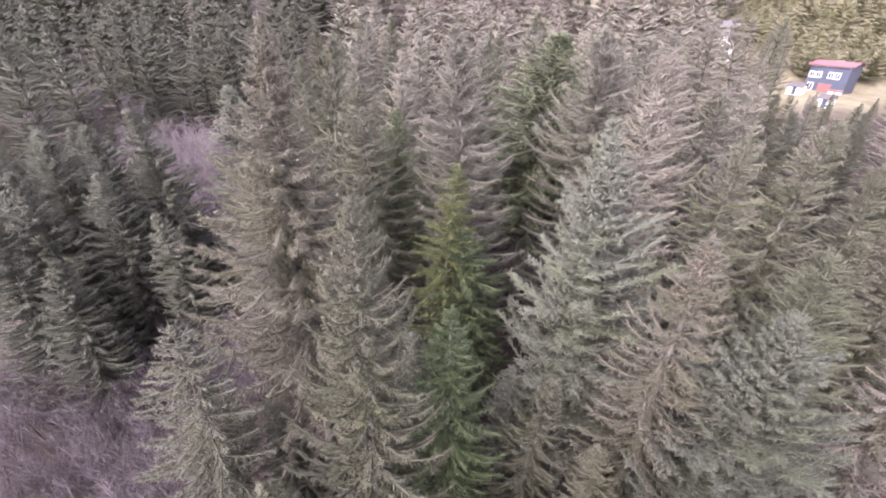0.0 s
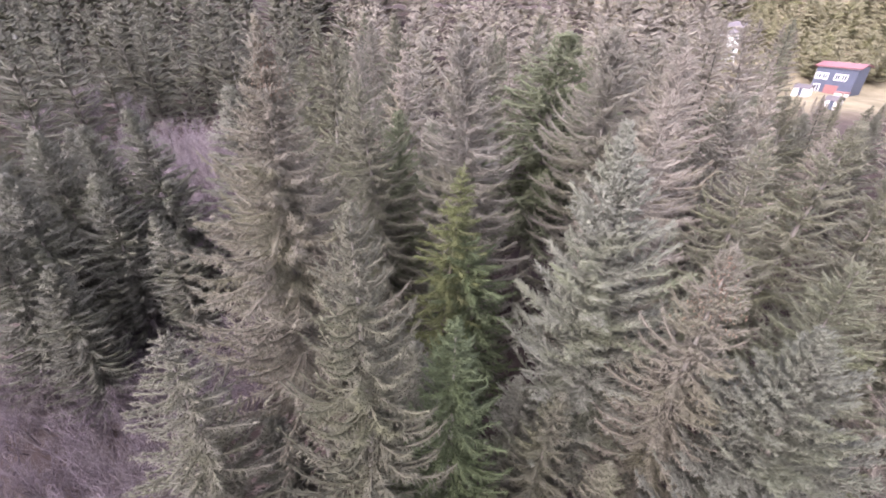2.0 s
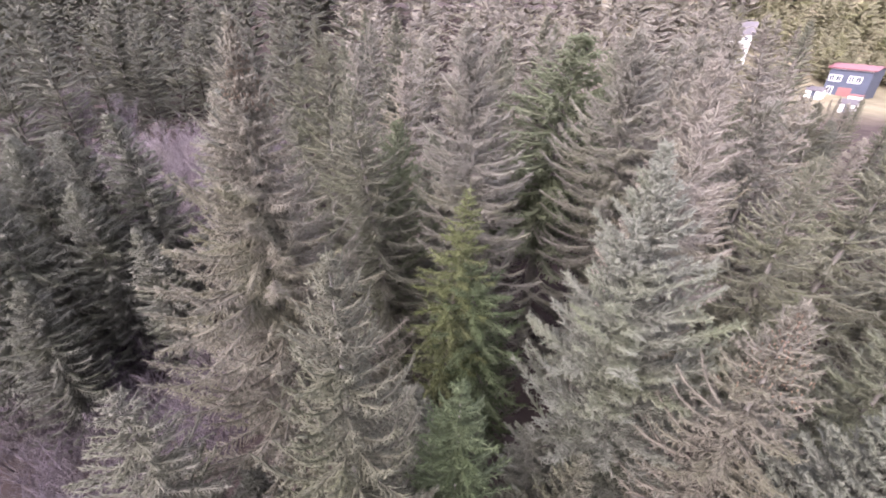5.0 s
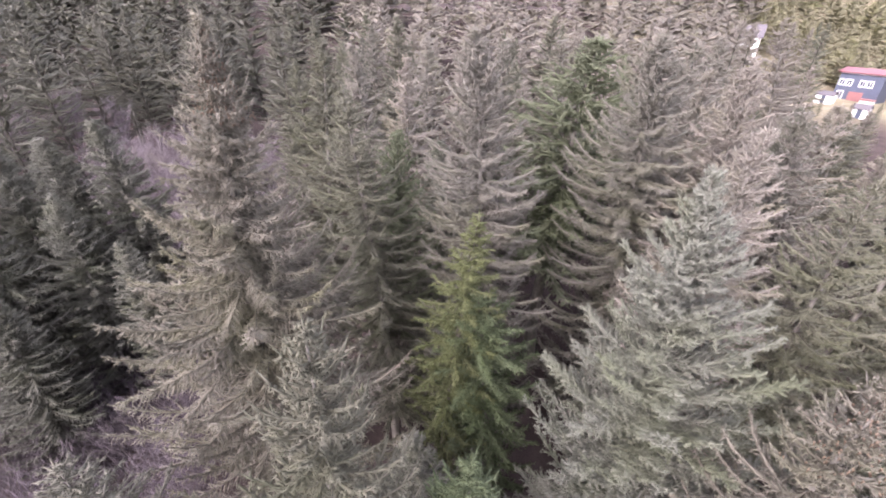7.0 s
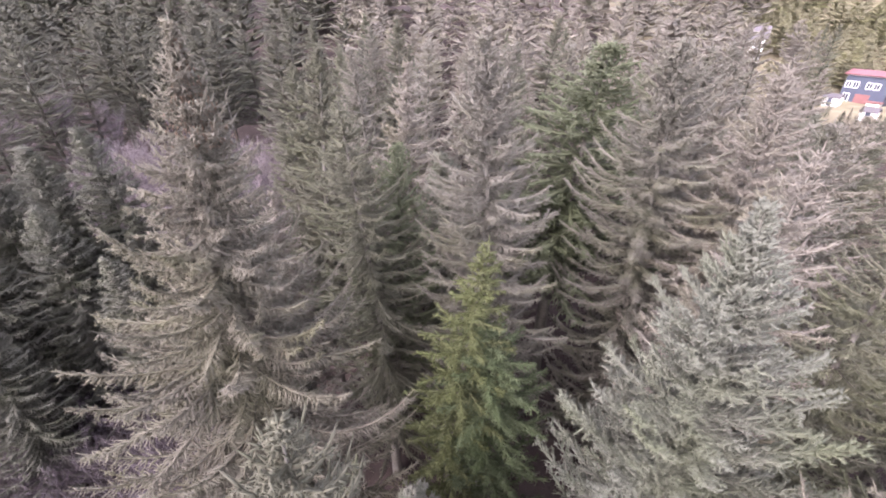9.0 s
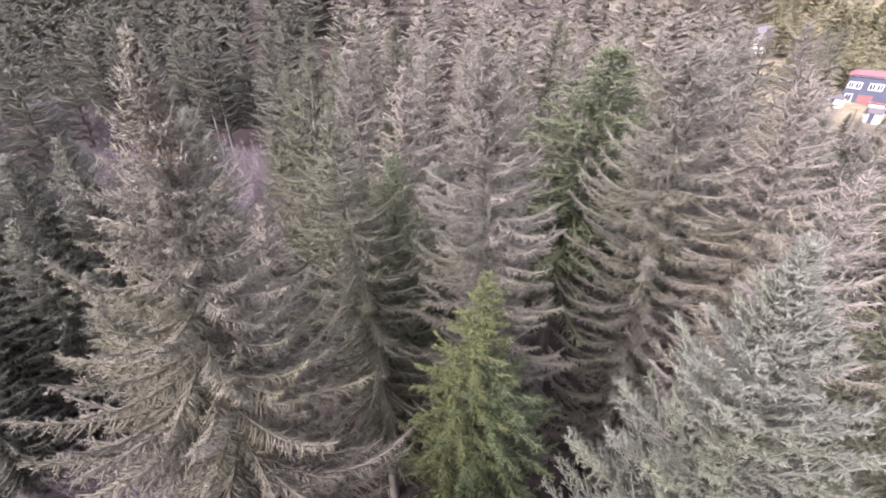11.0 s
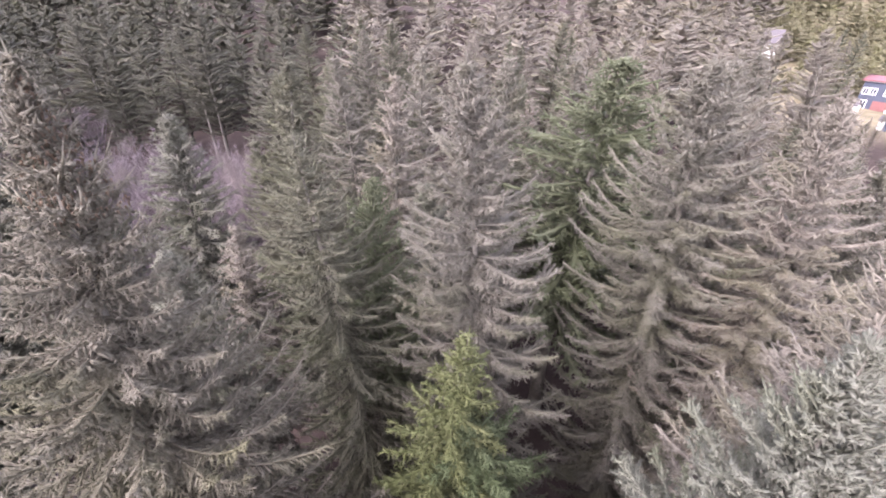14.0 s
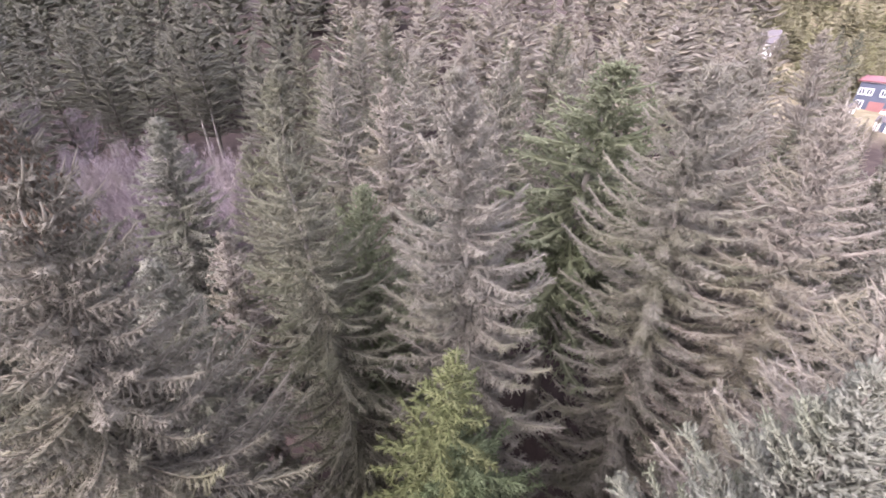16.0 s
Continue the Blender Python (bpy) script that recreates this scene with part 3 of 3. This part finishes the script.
# ---- bare thicket and birches ----
def bare_stems(rng, roots, heights):
    """Leafless stems with rising twigs: corners and triangles."""
    bases, axes, radii = [], [], []
    for p, h in zip(roots, heights):
        lean = rng.normal(0, 0.22, 2)
        top = np.array((lean[0] * h, lean[1] * h, h))
        bases.append(p[None])
        axes.append(top[None])
        radii.append(np.array((0.026 + 0.008 * h,)))
        n = int(7 + h * 2.2)
        u = rng.uniform(0.2, 0.95, n)
        az = rng.uniform(0, 6.28, n)
        l = h * (1 - u) * rng.uniform(0.35, 0.75, n) + 0.3
        q = p + top * u[:, None]
        ax = np.stack([np.cos(az) * 0.55, np.sin(az) * 0.55, rng.uniform(0.55, 1.0, n)], -1) * l[:, None]
        bases.append(q)
        axes.append(ax)
        radii.append(np.full(n, 0.018 + 0.0025 * h))
        m = 3
        w = np.repeat(np.arange(n), m)
        v = rng.uniform(0.15, 0.95, n * m)
        bases.append(q[w] + ax[w] * v[:, None])
        axes.append((unit(ax[w]) + rng.normal(0, 0.55, (n * m, 3))) * (l[w] * 0.42 * (1.1 - v) + 0.12)[:, None])
        radii.append(np.full(n * m, 0.013))
    return spikes(np.concatenate(bases), np.concatenate(axes), np.concatenate(radii), rng)


def thicket(name, label, count, xs, ys, sizes, seed, keep, mat):
    rng = np.random.default_rng(seed)
    roots = []
    while len(roots) < count:
        x, y = rng.uniform(*xs), rng.uniform(*ys)
        if keep(x, y):
            roots.append((x, y, float(ground_z(x, y)) - 0.1))
    v, f = bare_stems(rng, np.array(roots), rng.uniform(*sizes, count))
    return tagged(new(name, mesh_of(name, v, f, mat)), label, "thicket", kind="stuff")


thicket("thicket", "leafless purple-grey birch thicket in the clearing", 620, (-42, -14), (6, 33), (3.5, 7.5), 70, lambda x, y: in_clearing(x, y) and x > -1.3 * y - 10 and math.hypot(x + 30, y - 37) > 4, TWIG)
thicket("thicket", "leafless pinkish birch saplings at the wood's edge", 760, (-44, -16), (40, 66), (5.0, 9.0), 71, in_clearing, PINK)


def birch(x, y, height, seed):
    rng = np.random.default_rng(seed)
    tree = tagged(new("birch_tree"), "leafless pink-grey birch with a haze of fine twigs", "birch", "bare birches")
    z = np.linspace(0, height, 8)
    pts = np.stack([0.15 * np.sin(z * 0.5 + seed), 0.15 * np.cos(z * 0.4), z], -1)
    part("trunk", mesh_of("trunk", *tube(pts, 0.06 * (1 - z / height) + 0.01, 7), TWIG_BARK), tree)
    n = 16
    u = rng.uniform(0.25, 0.9, n)
    roots = np.stack([np.interp(u * height, z, pts[:, 0]), np.interp(u * height, z, pts[:, 1]), u * height], -1)
    part("crown", mesh_of("crown", *bare_stems(rng, roots, height * (1 - u) * 0.8 + 0.8), PINK), tree)
    tree.matrix_world = pose(x, y, float(ground_z(x, y)) - 0.2)


for i, (x, y, h) in enumerate(((-20.0, 50.0, 13.0), (-21.8, 52.5, 13.5), (-24.0, 49.0, 11.0), (-46.0, 66.0, 10.0), (-49.5, 62.0, 13.0), (-44.0, 60.0, 8.0), (-52.0, 58.0, 12.5), (-18.5, 46.5, 10.5))):
    birch(x, y, h, 300 + i)


# ---- houses on the rise ----
def paint(name, colour, rough=0.6):
    """House paint with faint weathering."""
    return rough_surface(name, colour, tuple(v * 0.86 for v in colour), 0.8, rough, 0.15, 5.0)


WHITE, BLUE, RED = paint("white_paint", (0.72, 0.71, 0.7)), paint("slate_blue_boards", (0.05, 0.06, 0.095)), paint("red_roof", (0.15, 0.05, 0.06), 0.5)
CORAL, LILAC = paint("coral_door", (0.2, 0.085, 0.085)), paint("pale_grey_roof", (0.085, 0.073, 0.083), 0.6)
m, nodes, links = material("window_glass")
nodes["Principled BSDF"].inputs["Base Color"].default_value = (0.05, 0.06, 0.08, 1)
nodes["Principled BSDF"].inputs["Roughness"].default_value = 0.08
GLASS = m


def slab(bm, x0, x1, y0, y1, z0, z1):
    v = [bm.verts.new((x, y, z)) for z in (z0, z1) for x, y in ((x0, y0), (x1, y0), (x1, y1), (x0, y1))]
    for f in ((3, 2, 1, 0), (4, 5, 6, 7), (0, 1, 5, 4), (1, 2, 6, 5), (2, 3, 7, 6), (3, 0, 4, 7)):
        bm.faces.new([v[i] for i in f])


def from_bm(name, bm, mat, parent, bevel=0.0, label=""):
    if bevel:
        bmesh.ops.bevel(bm, geom=bm.edges[:], offset=bevel, segments=1, affect="EDGES")
    bmesh.ops.recalc_face_normals(bm, faces=bm.faces)
    me = bpy.data.meshes.new(name)
    bm.to_mesh(me)
    bm.free()
    me.materials.append(mat)
    return part(name, me, parent, label)


def block(name, mat, parent, x0, x1, y0, y1, z0, z1, bevel=0.02, label=""):
    bm = bmesh.new()
    slab(bm, x0, x1, y0, y1, z0, z1)
    return from_bm(name, bm, mat, parent, bevel, label)


def window(parent, cx, z, w, h, front=0.0):
    """A white-framed window proud of a wall that faces -y."""
    bm = bmesh.new()
    t = 0.14
    slab(bm, cx - w / 2, cx + w / 2, front - 0.09, front + 0.05, z, z + t)
    slab(bm, cx - w / 2, cx + w / 2, front - 0.09, front + 0.05, z + h - t, z + h)
    slab(bm, cx - w / 2, cx - w / 2 + t, front - 0.09, front + 0.05, z + t, z + h - t)
    slab(bm, cx + w / 2 - t, cx + w / 2, front - 0.09, front + 0.05, z + t, z + h - t)
    slab(bm, cx - 0.04, cx + 0.04, front - 0.07, front + 0.05, z + t, z + h - t)
    frame_ob = from_bm("window", bm, WHITE, parent)
    block("pane", GLASS, frame_ob, cx - w / 2 + t, cx - 0.04, front - 0.03, front + 0.03, z + t, z + h - t, 0)
    block("pane", GLASS, frame_ob, cx + 0.04, cx + w / 2 - t, front - 0.03, front + 0.03, z + t, z + h - t, 0)


def gable_roof(parent, w, d, z, rise, over, mat, thick=0.22):
    """Two sloping slabs with the ridge along x."""
    for sgn in (-1, 1):
        bm = bmesh.new()
        y_e, z_e = sgn * (d / 2 + over), z - rise * over / (d / 2)
        low = [bm.verts.new((x, y, zz)) for x, y, zz in ((-w / 2 - over, 0.0, z + rise), (w / 2 + over, 0.0, z + rise), (w / 2 + over, y_e, z_e), (-w / 2 - over, y_e, z_e))]
        high = [bm.verts.new(v.co + Vector((0, 0, thick))) for v in low]
        bm.faces.new(low)
        bm.faces.new(high)
        for i in range(4):
            bm.faces.new((low[i], low[(i + 1) % 4], high[(i + 1) % 4], high[i]))
        from_bm("roof", bm, mat, parent)


def house(x, y, z, turn):
    """Two-storey boarded house with its long front to the wood."""
    h = tagged(new("house"), "slate-blue two-storey house with red roof and white windows", "house")
    w, d, tall = 8.6, 7.0, 7.6
    block("wall", BLUE, h, -w / 2, w / 2, -d / 2, d / 2, -2.0, tall, 0.02)
    for sx in (-w / 2, w / 2 - 0.2):
        bm = bmesh.new()
        a = [bm.verts.new((sx + dx, yy, zz)) for dx in (0, 0.2) for yy, zz in ((-d / 2, tall), (d / 2, tall), (0, tall + 0.7))]
        for f in ((0, 1, 2), (5, 4, 3), (0, 3, 4, 1), (1, 4, 5, 2), (2, 5, 3, 0)):
            bm.faces.new([a[i] for i in f])
        from_bm("gable", bm, BLUE, h)
    gable_roof(h, w, d, tall, 0.7, 0.5, RED)
    f = -d / 2
    block("trim", WHITE, h, -w / 2, w / 2, f - 0.06, f - 0.005, tall - 0.25, tall, 0)
    for cx in (-3.4, -2.0, 0.6, 2.0):
        window(h, cx, 4.6, 1.25, 1.5, f)
    window(h, -3.0, 1.5, 1.4, 1.9, f)
    block("door", CORAL, h, -1.3, 1.5, f - 0.1, f + 0.02, 0.3, 3.4, 0.03, "wide coral-red door")
    block("porch", WHITE, h, 1.8, 4.4, f - 1.6, f - 0.01, -0.4, 2.0, 0.05, "white boarded porch")
    block("porch_roof", CORAL, h, 1.6, 4.6, f - 1.9, f - 0.01, 2.0, 2.25, 0.04)
    block("deck", WHITE, h, -5.6, 1.6, f - 2.0, f - 0.01, -0.6, -0.35, 0.03, "white painted deck")
    for cx in (-5.5, -3.6, -1.7, 0.2):
        block("deck_post", WHITE, h, cx, cx + 0.14, f - 2.0, f - 1.86, -2.6, 0.6, 0.01)
    block("deck_rail", WHITE, h, -5.5, -1.6, f - 2.02, f - 1.9, 0.6, 0.7, 0.01)
    h.matrix_world = pose(x, y, z, 0, 0, turn)


def cottage(x, y, z, turn):
    h = tagged(new("house"), "white two-storey cottage with a grey gabled roof", "house")
    w, d, tall = 7.0, 6.5, 5.6
    block("wall", WHITE, h, -w / 2, w / 2, -d / 2, d / 2, -3, tall, 0.02)
    gable_roof(h, w, d, tall, 2.6, 0.5, LILAC)
    for cx in (-2.2, 0.0, 2.2):
        window(h, cx, 3.6, 1.1, 1.3, -d / 2)
    for cx in (-2.2, 2.2):
        window(h, cx, 0.6, 1.2, 1.4, -d / 2)
    block("porch_roof", LILAC, h, -1.8, 1.8, -d / 2 - 1.5, -d / 2, 1.2, 1.4, 0.03)
    h.matrix_world = pose(x, y, z, 0, 0, turn)


house(102.1, 116.5, 0.9, -58)
cottage(83.5, 138.5, 9.6, -33)


def yard_shed(x, y, turn, w, label):
    s = tagged(new("garden_shed"), label, "shed")
    block("wall", WHITE, s, -w / 2, w / 2, -1.1, 1.1, -0.5, 1.9, 0.02)
    gable_roof(s, w, 2.2, 1.9, 0.7, 0.2, LILAC, 0.1)
    block("door", BLUE, s, -0.4, 0.4, -1.15, -1.09, 0.0, 1.8, 0)
    s.matrix_world = pose(x, y, float(ground_z(x, y)), 0, 0, turn)


yard_shed(84.5, 95.5, -55, 2.6, "small white garden shed below the house")
yard_shed(91.0, 113.0, -60, 3.4, "white garden shed with a grey roof")
